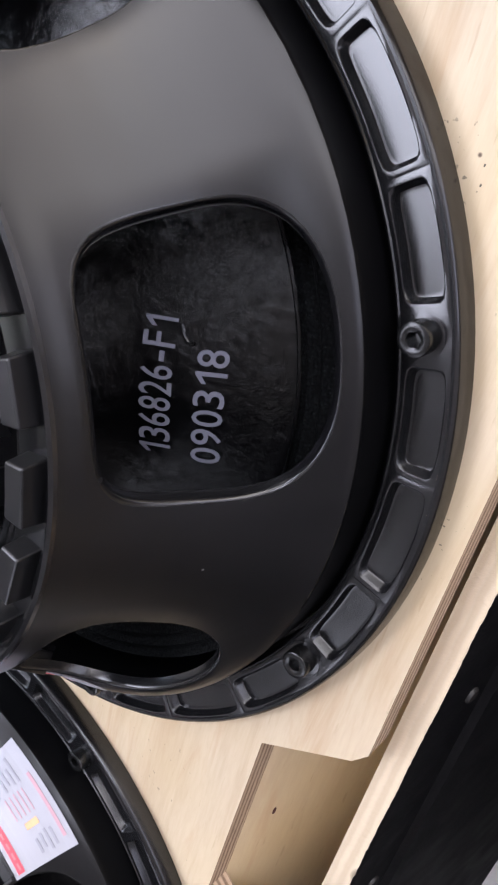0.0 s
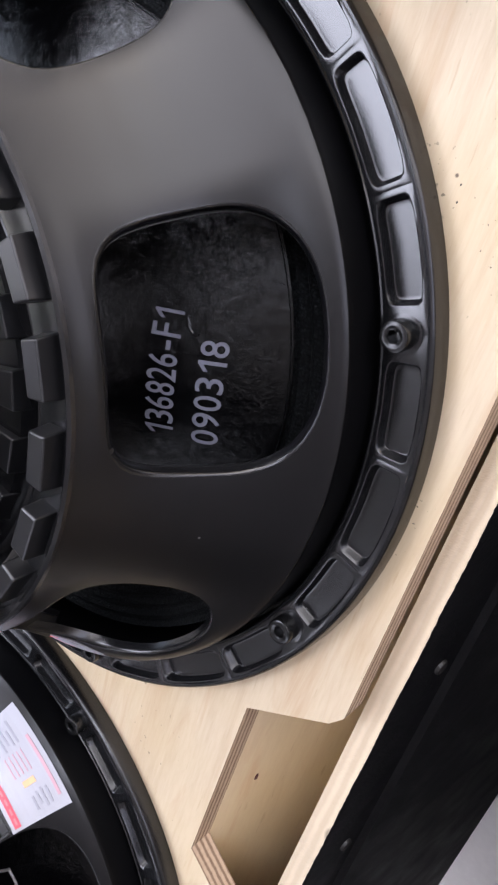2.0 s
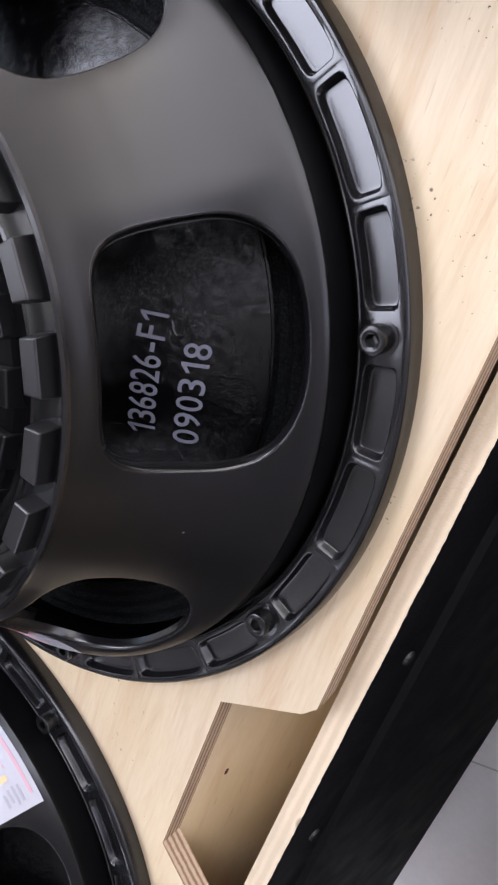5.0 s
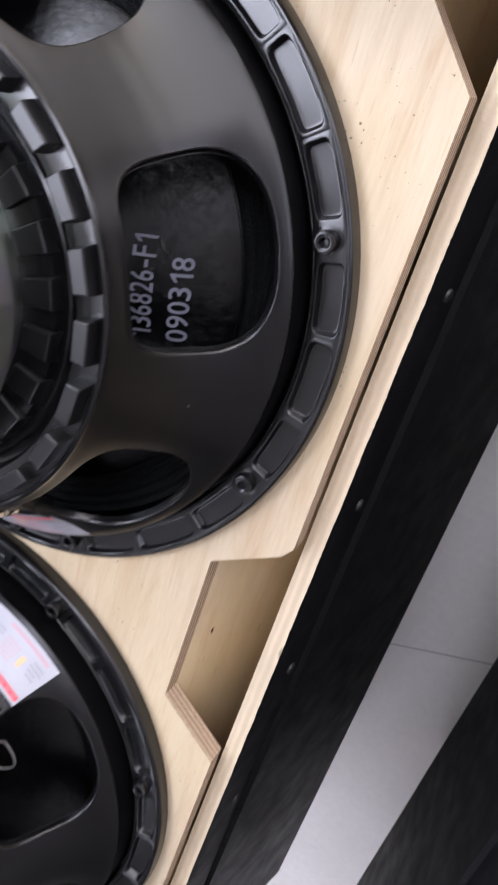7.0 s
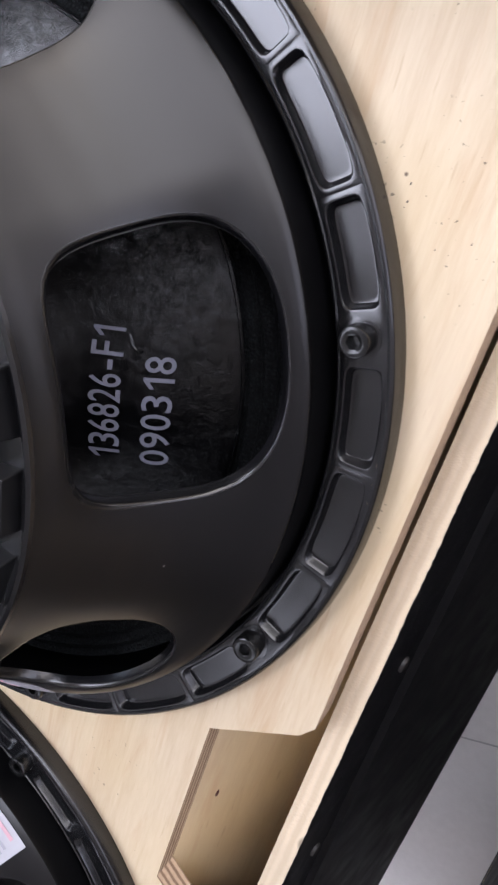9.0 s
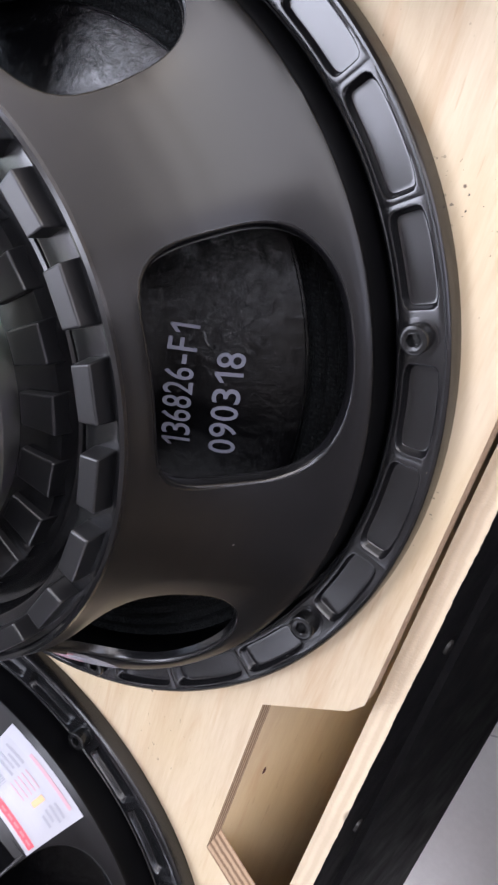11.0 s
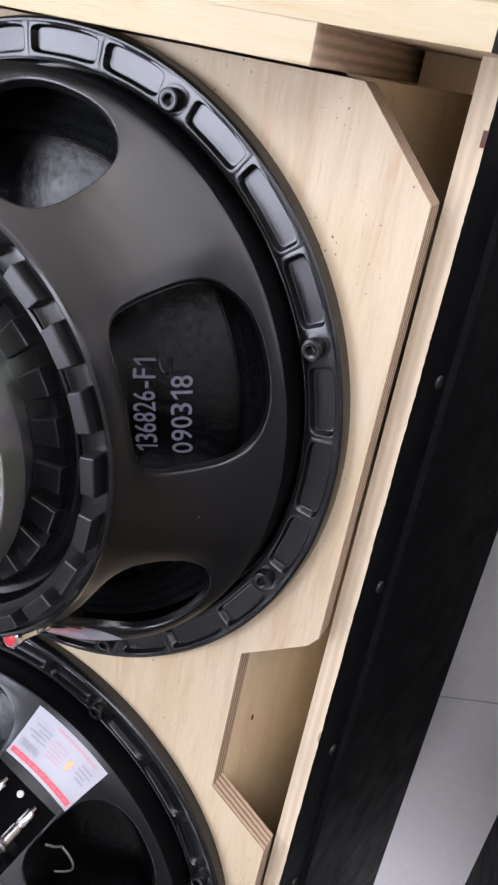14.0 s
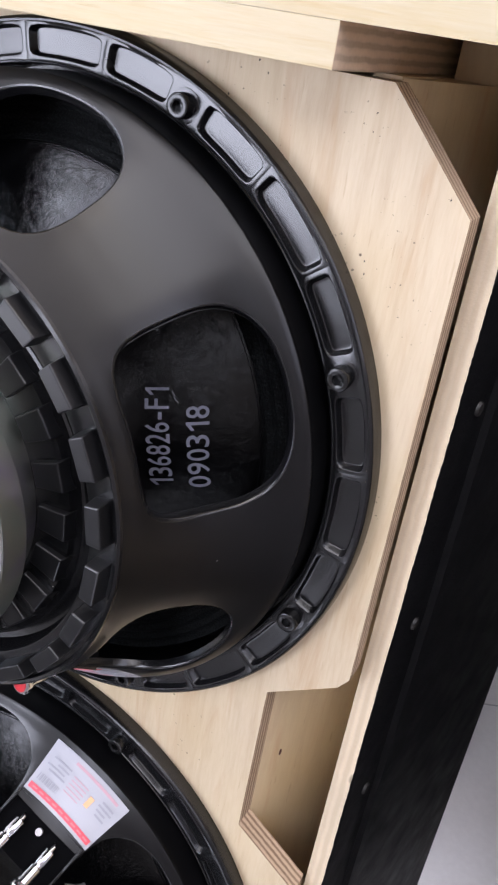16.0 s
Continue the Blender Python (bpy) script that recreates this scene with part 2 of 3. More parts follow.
nt.links.new(c, b.inputs["Base Color"])


# mesh helpers
def part(name, bm, material, parent=None, label="", smooth=True, sharp=38):
    me = bpy.data.meshes.new(name)
    bmesh.ops.recalc_face_normals(bm, faces=bm.faces)
    bm.to_mesh(me)
    bm.free()
    for m in material if isinstance(material, (list, tuple)) else (material,):
        me.materials.append(m)
    if smooth:
        for p in me.polygons:
            p.use_smooth = True
        me.set_sharp_from_angle(angle=radians(sharp))
    ob = new(name, me)
    ob.parent = parent
    if label:
        tagged(ob, label)
    return ob


def box(x0, x1, y0, y1, z0, z1, bevel=0.0, bm=None):
    bm = bm or bmesh.new()
    vs = [bm.verts.new((x, y, z)) for x in (x0, x1) for y in (y0, y1) for z in (z0, z1)]
    fs = [bm.faces.new([vs[i] for i in q]) for q in ((0, 1, 3, 2), (4, 6, 7, 5), (0, 4, 5, 1), (2, 3, 7, 6), (0, 2, 6, 4), (1, 5, 7, 3))]
    if bevel:
        bmesh.ops.recalc_face_normals(bm, faces=fs)
        bmesh.ops.bevel(bm, geom=list({e for f in fs for e in f.edges}), offset=bevel, segments=2, affect="EDGES", profile=0.6)
    return bm


def lathe(profile, n=96, bm=None, cap_start=False, cap_end=False):
    bm = bm or bmesh.new()
    rings = []
    for r, z in profile:
        rings.append([bm.verts.new((r * math.cos(2 * math.pi * k / n), r * math.sin(2 * math.pi * k / n), z)) for k in range(n)])
    for a, c in zip(rings, rings[1:]):
        for k in range(n):
            bm.faces.new((a[k], a[(k + 1) % n], c[(k + 1) % n], c[k]))
    if cap_start:
        bm.faces.new(rings[0][::-1])
    if cap_end:
        bm.faces.new(rings[-1])
    return bm


def prism(outline, z0, z1, bm=None, side_index=0, bevel=0.0):
    """A board of any outline; its edge faces take side_index as material."""
    bm = bm or bmesh.new()
    low = [bm.verts.new((x, y, z0)) for x, y in outline]
    top = [bm.verts.new((x, y, z1)) for x, y in outline]
    fs = [bm.faces.new(top), bm.faces.new(low[::-1])]
    n = len(outline)
    for k in range(n):
        f = bm.faces.new((low[k], low[(k + 1) % n], top[(k + 1) % n], top[k]))
        f.material_index = side_index
        fs.append(f)
    return bm


def tube(points, r, sides=8, bm=None):
    bm = bm or bmesh.new()
    rings = []
    for i, p in enumerate(points):
        a, c = points[max(i - 1, 0)], points[min(i + 1, len(points) - 1)]
        t = (Vector(c) - Vector(a)).normalized()
        u = t.orthogonal().normalized() if abs(t.z) > 0.99 else t.cross(Vector((0, 0, 1))).normalized()
        w = t.cross(u)
        rings.append([bm.verts.new(Vector(p) + r * (math.cos(2 * math.pi * k / sides) * u + math.sin(2 * math.pi * k / sides) * w)) for k in range(sides)])
    for a, c in zip(rings, rings[1:]):
        for k in range(sides):
            bm.faces.new((a[k], a[(k + 1) % sides], c[(k + 1) % sides], c[k]))
    bm.faces.new(rings[0][::-1])
    bm.faces.new(rings[-1])
    return bm


# ---- the room; its walls and ceiling are unseen, added to shape the light ----
X0, X1, Y0, Y1, H = -3.0, 3.0, -3.2, 3.0, 2.7
tagged(part("floor", box(X0 - 0.2, X1 + 0.2, Y0 - 0.2, Y1 + 0.2, FLOOR - 0.1, FLOOR), M_FLOOR, smooth=False), "grey sealed concrete workshop floor with faint stains", "floor", kind="structure")
tagged(part("ceiling", box(X0 - 0.2, X1 + 0.2, Y0 - 0.2, Y1 + 0.2, H, H + 0.1), M_CEIL, smooth=False), "unseen grey ceiling, toned for reflections", "ceiling", kind="structure")


slab_joint = part("slab_joint", box(-0.0012, 0.0012, -3.0, 3.0, -0.001, 0.0006), M_JOINT, smooth=False)
slab_joint.matrix_world = pose(0.322, -0.589, FLOOR, 0, 0, -68)
tagged(slab_joint, "narrow dark joint across the concrete floor", "floor joint", kind="structure")


def wall_with_opening(name, along, lo, hi, at, thick, o0, o1, oz0, oz1, mat, label):
    bm = bmesh.new()
    for a0, a1, z0, z1 in ((lo, o0, FLOOR, H), (o1, hi, FLOOR, H), (o0, o1, FLOOR, oz0), (o0, o1, oz1, H)):
        if along == "x":
            box(a0, a1, at, at + thick, z0, z1, bm=bm)
        else:
            box(at, at + thick, a0, a1, z0, z1, bm=bm)
    tagged(part(name, bm, mat, smooth=False), label, "wall", kind="structure")


wall_with_opening("wall_north", "x", X0, X1, Y1, 0.2, -1.2, 2.9, 0.32, 2.45, M_WALLPAINT, "unseen pale wall with a wide opening for light")
wall_with_opening("wall_west", "y", Y0, Y1, X0 - 0.2, 0.2, -0.7, 1.5, 0.95, 2.45, M_WALLPAINT, "unseen pale wall with an opening for light")
wall_with_opening("wall_east", "y", Y0, Y1, X1, 0.2, 0.75, 2.75, 0.30, 1.66, M_SHADEWALL, "unseen grey wall with a low opening for added light")
tagged(part("wall_south", box(X0, X1, Y0 - 0.2, Y0, FLOOR, H), M_DARKWALL, smooth=False), "unseen dark wall that keeps reflections dark", "wall", kind="structure")


# ---- cabinets ----
# outline of one side of the shell, going down: rim edge, rebate, flare, taper to the floor
TOP = 0.480
END = 0.757 - PITCH / 2     # half length of the shell
MID = -PITCH / 2


def side_wall(parent, s):
    """Flared side panel; s = 1 or -1 for the two sides."""
    section = [(0.2490, TOP), (0.2625, TOP), (0.2640, TOP - 0.003), (0.2700, 0.4330), (0.2745, 0.4300), (0.3180, 0.2200), (0.3160, 0.2120), (0.2850, FLOOR), (0.2650, FLOOR), (0.2950, 0.2150), (0.2650, 0.3500), (0.2510, 0.4300)]
    bm = bmesh.new()
    n = 420
    rows = []
    rng = random.Random(7)
    for k in range(n + 1):
        y = MID - END + 0.018 + (2 * END - 0.036) * k / n
        wob = 0.00012 * math.sin(k * 0.21) + rng.uniform(-0.00022, 0.00018)
        rows.append([bm.verts.new((s * (x + (wob if q == 1 else 0)), y, z)) for q, (x, z) in enumerate(section)])
    m = len(section)
    for a, c in zip(rows, rows[1:]):
        for k in range(m):
            f = bm.faces.new((a[k], a[(k + 1) % m], c[(k + 1) % m], c[k]))
            f.material_index = 1 if k == 0 else (2 if k >= 8 else 0)
    bm.faces.new(rows[0])
    bm.faces.new(rows[-1][::-1])
    return part("side_panel", bm, (M_PAINT, M_STRIP, M_PLYIN), parent, "black painted side panel with raw plywood edge")


def end_wall(parent, s, top, far):
    """End panel across the shell, s = 1 at the batten's end."""
    y0, y1 = (far - 0.0195, far) if s > 0 else (far, far + 0.022)
    bm = bmesh.new()
    section = [(-0.268, top), (0.268, top), (0.272, 0.43), (0.318, 0.22), (0.285, FLOOR), (-0.285, FLOOR), (-0.318, 0.22), (-0.272, 0.43)]
    a = [bm.verts.new((x, y0, z)) for x, z in section]
    c = [bm.verts.new((x, y1, z)) for x, z in section]
    f1, f2 = bm.faces.new(a), bm.faces.new(c[::-1])
    f1.material_index, f2.material_index = (2, 0) if s > 0 else (0, 2)
    for k in range(8):
        f = bm.faces.new((a[k], a[(k + 1) % 8], c[(k + 1) % 8], c[k]))
        f.material_index = 1 if k == 0 and s > 0 else 0
    return part("end_panel", bm, (M_PAINT, M_PLANK, M_PLYIN), parent, "plywood end panel painted black outside")


def disc_hole_board(outline, holes, z0, z1):
    """Board with round holes: outline and circles filled as one face set."""
    bm = bmesh.new()
    loops = []
    for loop in [outline] + [[(cx + r * math.cos(a), cy + r * math.sin(a)) for a in np.linspace(0, 2 * math.pi, 64, endpoint=False)] for cx, cy, r in holes]:
        vs = [bm.verts.new((x, y, z1)) for x, y in loop]
        loops.append([bm.edges.new((vs[k], vs[(k + 1) % len(vs)])) for k in range(len(vs))])
    bmesh.ops.triangle_fill(bm, use_beauty=True, use_dissolve=False, edges=[e for l in loops for e in l])
    ext = bmesh.ops.extrude_face_region(bm, geom=list(bm.faces))
    bmesh.ops.translate(bm, vec=(0, 0, z0 - z1), verts=[g for g in ext["geom"] if isinstance(g, bmesh.types.BMVert)])
    for f in bm.faces:
        f.normal_update()
        f.material_index = 1 if abs(f.normal.z) < 0.5 else 0
    return bm


def cabinet(label, face, about):
    cab = tagged(new("loudspeaker_cabinet"), label, "speaker cabinet", "cabinets lying face down")
    side_wall(cab, 1)
    side_wall(cab, -1)
    end_wall(cab, 1, 0.546, 0.2745)
    end_wall(cab, -1, 0.500, MID - END)
    half = [(0.2465, 0.178), (0.2465, -0.122), (0.240, -0.132), (0.1925, -0.165), (0.1915, -0.304), (0.2465, -0.340), (0.2465, -0.655), (0.194, -0.709)]
    outline = [(0.194, 0.2325)] + half + [(-x, y) for x, y in half[::-1]] + [(-0.194, 0.2325)]
    part("baffle", disc_hole_board(outline, [(0, 0, 0.2105), (0, -PITCH, 0.2105)], BAF - 0.018, BAF), (face, M_EDGE), cab, about, smooth=False)
    # batten by the upper end, its saw-cut end uncovered
    bm = box(-0.18, 0.1815, 0.2350, 0.2549, 0.300, 0.5459, 0.0004)
    for f in bm.faces:
        f.normal_update()
        f.material_index = 1 if f.normal.x > 0.7 else 0
    part("batten", bm, (M_PLANK, M_ENDCUT), cab, "pale pine batten with dark saw-cut end", smooth=False)
    bm = box(-0.15, 0.15, -0.7345, -0.7120, 0.40, 0.500, 0.0015)
    part("batten", bm, M_PAINT, cab, "black painted batten", smooth=False)
    # long duct dividers below the baffle
    for x0, x1 in ((0.1750, 0.1905), (-0.1905, -0.1750)):
        part("duct_board", box(x0, x1, MID - END + 0.03, 0.2347, FLOOR + 0.021, BAF - 0.0185), M_PLYIN, cab, "plain plywood duct divider", smooth=False)
    # port wall tilted upwards so that it renders brighter than an upright one
    for sgn in (1, -1):
        bm = bmesh.new()
        ends = []
        for y in (-0.73, 0.2340):
            ends.append([bm.verts.new((sgn * x, y, z)) for x, z in ((0.1911, BAF - 0.0190), (0.2060, BAF - 0.0700), (0.2480, 0.270), (0.2480, 0.255), (0.1911, 0.255))])
        bm.faces.new(ends[0])
        bm.faces.new(ends[1][::-1])
        for k in range(5):
            bm.faces.new((ends[0][k], ends[0][(k + 1) % 5], ends[1][(k + 1) % 5], ends[1][k]))
        part("port_board", bm, M_PLYIN, cab, "plain plywood port wall, sloped to catch more light", smooth=False)
        # added block, fills a corner that would render black
        part("corner_block", box(min(sgn * 0.1911, sgn * 0.2480), max(sgn * 0.1911, sgn * 0.2480), 0.2342, 0.2546, 0.255, 0.392), M_PLYIN, cab, smooth=False)
        knot = lathe([(0.0001, 0.0006), (0.0022, 0.0005), (0.0032, 0.0)], 12)
        part("knot", knot, M_RUST, cab, "small brown knot").matrix_local = pose(sgn * 0.1980, -0.258, 0.4550, 0, sgn * 73.7, 0) @ Matrix.Diagonal((0.45, 1.1, 1.0, 1.0))
    part("bottom_board", box(-0.28, 0.28, MID - END + 0.02, 0.25, FLOOR + 0.004, FLOOR + 0.02), M_PLYIN, cab, smooth=False)
    part("rusty_staple", box(0.2598, 0.2626, 0.211, 0.220, TOP - 0.004, TOP + 0.0004), M_RUST, cab, "rust brown staple", smooth=False)
    # countersunk screws along the sides
    for s in (1, -1):
        for y in (0.228, 0.067, -0.094, -0.255, -0.416, -0.577, -0.72):
            bm = lathe([(0.0001, 0.0012), (0.0022, 0.0010), (0.0040, 0.0006), (0.0048, -0.0004), (0.0048, -0.003)], 14)
            sc = part("screw", bm, M_SCREW, cab)
            sc.matrix_local = pose(s * 0.2690, y, 0.4490, 0, s * 83, 0)
    return cab


M_RUST = black_satin("rust_brown", (0.10, 0.030, 0.025), 0.5, 0.7, 0.3)
M_SCREW = black_satin("painted_screw_head", (0.018, 0.016, 0.015), 0.4, 0.6, 0.3)
cab_a = cabinet("open black loudspeaker cabinet with raw plywood baffle, lying on floor", M_PLY, "pale plywood baffle with notched edges and dark specks")


# ---- drivers ----
PROF = [(0.2065, 0.5300), (0.2060, 0.5310), (0.2035, 0.5336), (0.1985, 0.5385), (0.1900, 0.5475), (0.1830, 0.5560), (0.1750, 0.5672), (0.1665, 0.5815), (0.1590, 0.5970), (0.1535, 0.6110), (0.1503, 0.6210), (0.1492, 0.6245), (0.1490, 0.6258)]
_p = np.array(PROF)
_s = np.r_[0, np.cumsum(np.hypot(*np.diff(_p, axis=0).T))]
LEN = float(_s[-1])


def on_basket(theta, s, depth=0.0):
    """Point of the basket's skin at an angle and a length up its slope; depth goes inwards."""
    r, z = np.interp(s, _s, _p[:, 0]), np.interp(s, _s, _p[:, 1])
    e = 0.004
    dr = np.interp(min(s + e, LEN), _s, _p[:, 0]) - np.interp(max(s - e, 0), _s, _p[:, 0])
    dz = np.interp(min(s + e, LEN), _s, _p[:, 1]) - np.interp(max(s - e, 0), _s, _p[:, 1])
    k = math.hypot(dr, dz)
    r, z = r - depth * dz / k, z + depth * dr / k
    return Vector((r * math.cos(theta), r * math.sin(theta), z))


def s_of_r(r):
    return float(np.interp(-r, -_p[:, 0], _s))


def basket_bm():
    bm = bmesh.new()
    s0, s1 = s_of_r(0.2003), s_of_r(0.1531)
    sc, sh, th = (s0 + s1) / 2, (s1 - s0) / 2, radians(17.9)
    m = 64
    for sector in range(6):
        mid = radians(22.5 + 60 * sector)
        hole, rim, soft = [], [], []
        for k in range(m):
            a = 2 * math.pi * k / m
            ca, sa = math.cos(a), math.sin(a)
            # squarer corners at the hub's end
            ex = 2.7 if sa < 0 else 2.7 + 2.0 * sa
            q = (abs(ca) ** ex + abs(sa) ** ex) ** (-1 / ex)
            u, w = th * q * ca * (1.0 + 0.020 * q * sa), sh * q * sa
            hole.append((u, sc + w))
            soft.append(1.0 + 1.2 * max(0.0, sa))
            big = 1 / max(abs(ca), abs(sa))
            bu, bw = big * ca, big * sa
            rim.append((radians(30) * bu, (sc + (LEN - sc) * bw) if bw > 0 else (sc + sc * bw)))
        loops = []
        for f in (0.0, 0.15, 0.35, 0.55):
            loops.append([on_basket(mid + r[0] + (h[0] - r[0]) * f, r[1] + (h[1] - r[1]) * f) for r, h in zip(rim, hole)])
        # rounded lip of the cast opening
        for grow, depth in ((0.028, 0.0), (0.019, 0.0002), (0.011, 0.0006), (0.005, 0.0013), (0.001, 0.0024), (-0.002, 0.0060)):
            loops.append([on_basket(mid + h[0] * (1 + grow * k), sc + (h[1] - sc) * (1 + grow * k), depth) for h, k in zip(hole, soft)])
        for f in (0.0, 0.5, 1.0):
            loops.append([on_basket(mid + h[0] * 0.99 + (r[0] - h[0] * 0.99) * f, h[1] + (r[1] - h[1]) * f, 0.0060 - 0.0025 * f) for r, h in zip(rim, hole)])
        rings = [[bm.verts.new(p) for p in l] for l in loops]
        for i, (a, c) in enumerate(zip(rings, rings[1:])):
            for k in range(m):
                bm.faces.new((a[k], a[(k + 1) % m], c[(k + 1) % m], c[k])).material_index = 1 if 4 <= i < 9 else 0
    bmesh.ops.remove_doubles(bm, verts=bm.verts, dist=0.00005)
    # pocket cut into one arm for the terminals
    start = on_basket(ARM, 0.0565)

    def near_arm(f):
        c = f.calc_center_median()
        return c.dot(RADIAL) > 0.10 and abs(c.dot(SIDE)) < 0.07
    for point, normal in ((SIDE * 0.0322, SIDE), (SIDE * -0.0322, SIDE), (start, UP)):
        fs = [f for f in bm.faces if near_arm(f)]
        geom = list({v for f in fs for v in f.verts}) + list({e for f in fs for e in f.edges}) + fs
        bmesh.ops.bisect_plane(bm, geom=geom, plane_co=point, plane_no=normal)
    gone = [f for f in bm.faces if near_arm(f) and abs(f.calc_center_median().dot(SIDE)) < 0.0322 and (f.calc_center_median() - start).dot(UP) > 0]
    bmesh.ops.delete(bm, geom=gone, context="FACES")
    return bm


ARM = radians(-67.5)
RADIAL, SIDE = Vector((math.cos(ARM), math.sin(ARM), 0)), Vector((-math.sin(ARM), math.cos(ARM), 0))
UP = (RADIAL * -0.0294 + Vector((0, 0, 0.040))).normalized()
ZR = 0.5095       # upper face of the mounting rim
RI, RO = 0.2106, 0.2312


def rim_bm():
    """Cast mounting rim with sunk pockets, three between each pair of bolts."""
    bm = bmesh.new()
    m = 40
    cells = [(-22.5, -7.4, -19.3, -8.2), (-7.4, 7.4, -6.6, 6.6), (7.4, 22.5, 8.2, 19.3)]
    for k8 in range(8):
        for c0, c1, p0, p1 in cells:
            pr0, pr1 = 0.2130, 0.2292
            loops = []
            pts = []
            pc, ph = (p0 + p1) / 2, (p1 - p0) / 2
            rc, rh = (pr0 + pr1) / 2, (pr1 - pr0) / 2
            outer, base = [], []
            for k in range(m):
                a = 2 * math.pi * k / m
                ca, sa = math.cos(a), math.sin(a)
                q = (abs(ca) ** 7 + abs(sa) ** 7) ** (-1 / 7)
                base.append((q * ca, q * sa))
                big = 1 / max(abs(ca), abs(sa))
                bu, bw = big * ca, big * sa
                outer.append((c0 + (c1 - c0) * (bu + 1) / 2, RI + (RO - RI) * (bw + 1) / 2))
            def ring(scale_t, scale_r, z):
                return [(45 * k8 + pc + ph * scale_t * x, rc + rh * scale_r * y, ZR - z * (0.96 + 0.05 * y)) for x, y in base]
            loops.append([(45 * k8 + t, r, ZR) for t, r in outer])
            loops.append(ring(1.07, 1.10, -0.0004))
            loops.append(ring(1.02, 1.03, -0.0002))
            loops.append(ring(0.975, 0.95, 0.0012))
            loops.append(ring(0.945, 0.895, 0.0040))
            loops.append(ring(0.925, 0.85, 0.0046))
            loops.append(ring(0.90, 0.80, 0.0047))
            loops.append(ring(0.85, 0.70, 0.0047))
            rings = [[bm.verts.new((r * math.cos(radians(t)), r * math.sin(radians(t)), z)) for t, r, z in l] for l in loops]
            for a, c in zip(rings, rings[1:]):
                for k in range(m):
                    bm.faces.new((a[k], a[(k + 1) % m], c[(k + 1) % m], c[k]))
            bm.faces.new(rings[-1])
    lathe([(RO, ZR), (0.2324, ZR + 0.0002), (0.2335, ZR - 0.0006), (0.2341, ZR - 0.0020), (0.2347, BAF + 0.0035), (0.2347, BAF + 0.0003)], 160, bm)
    lathe([(RI, ZR), (0.2101, ZR + 0.0008), (0.2094, ZR + 0.0007), (0.2088, ZR - 0.0008), (0.2084, 0.4960), (0.2080, 0.4820), (0.1980, 0.4815)], 160, bm)
    return bm


def bolt(parent, ang):
    bm = bmesh.new()
    r = 0.0069
    prof = [(r, -0.002), (r, 0.0062), (r - 0.0003, 0.0068), (r - 0.0010, 0.0071), (0.0042, 0.0071)]
    lathe(prof, 24, bm)
    # hexagon socket
    top = [v for v in bm.verts if abs(v.co.z - 0.0071) < 1e-6 and v.co.xy.length < 0.0043]
    top.sort(key=lambda v: math.atan2(v.co.y, v.co.x))
    hexa = []
    for k in range(24):
        a = math.atan2(top[k].co.y, top[k].co.x)
        q = 0.0033 / math.cos((a % (math.pi / 3)) - math.pi / 6) * math.cos(math.pi / 6)
        hexa.append((q * math.cos(a), q * math.sin(a)))
    h1 = [bm.verts.new((x, y, 0.0067)) for x, y in hexa]
    h2 = [bm.verts.new((x, y, 0.0025)) for x, y in hexa]
    for a, c in ((top, h1), (h1, h2)):
        for k in range(24):
            bm.faces.new((a[k], a[(k + 1) % 24], c[(k + 1) % 24], c[k]))
    bm.faces.new(h2)
    ob = part("bolt", bm, M_BOLT, parent, "black socket-head bolt")
    ob.matrix_local = pose(0.2195 * math.cos(radians(ang)), 0.2195 * math.sin(radians(ang)), ZR + 0.0008, 0, 0, ang)
    bm = lathe([(0.0096, -0.0004), (0.0092, 0.0003), (0.0080, 0.0005), (0.0050, 0.0005)], 24)
    boss = part("boss", bm, M_CASTRIM, parent)
    boss.matrix_local = pose(0.2195 * math.cos(radians(ang)), 0.2195 * math.sin(radians(ang)), ZR, 0, 0, ang)


def lug_bm(r0, r1, w0, w1, z0, z1, lean=0.0):
    """Rounded rib, longer along the ring; radial from r0 to r1."""
    bm = bmesh.new()
    vs = []
    for z, g in ((z0, 1.0), (z1, 0.90)):
        for r, w in ((r0, w0), (r1, w1)):
            for sgn in (-1, 1):
                rr = (r0 + r1) / 2 + (r - (r0 + r1) / 2) * g
                vs.append(bm.verts.new((rr + (lean if z == z1 else 0), sgn * w * g, z)))
    for q in ((0, 1, 3, 2), (4, 6, 7, 5), (0, 4, 5, 1), (2, 3, 7, 6), (0, 2, 6, 4), (1, 5, 7, 3)):
        bm.faces.new([vs[i] for i in q])
    bmesh.ops.recalc_face_normals(bm, faces=bm.faces)
    up = [e for e in bm.edges if max(v.co.z for v in e.verts) > z0 + 1e-5]
    bmesh.ops.bevel(bm, geom=up, offset=0.0008, segments=2, affect="EDGES", profile=0.5)
    return bm


def cone_z(r):
    return 0.537 - 0.53 * (r - 0.123) + 14.0 * max(0.0, 0.112 - r) ** 2


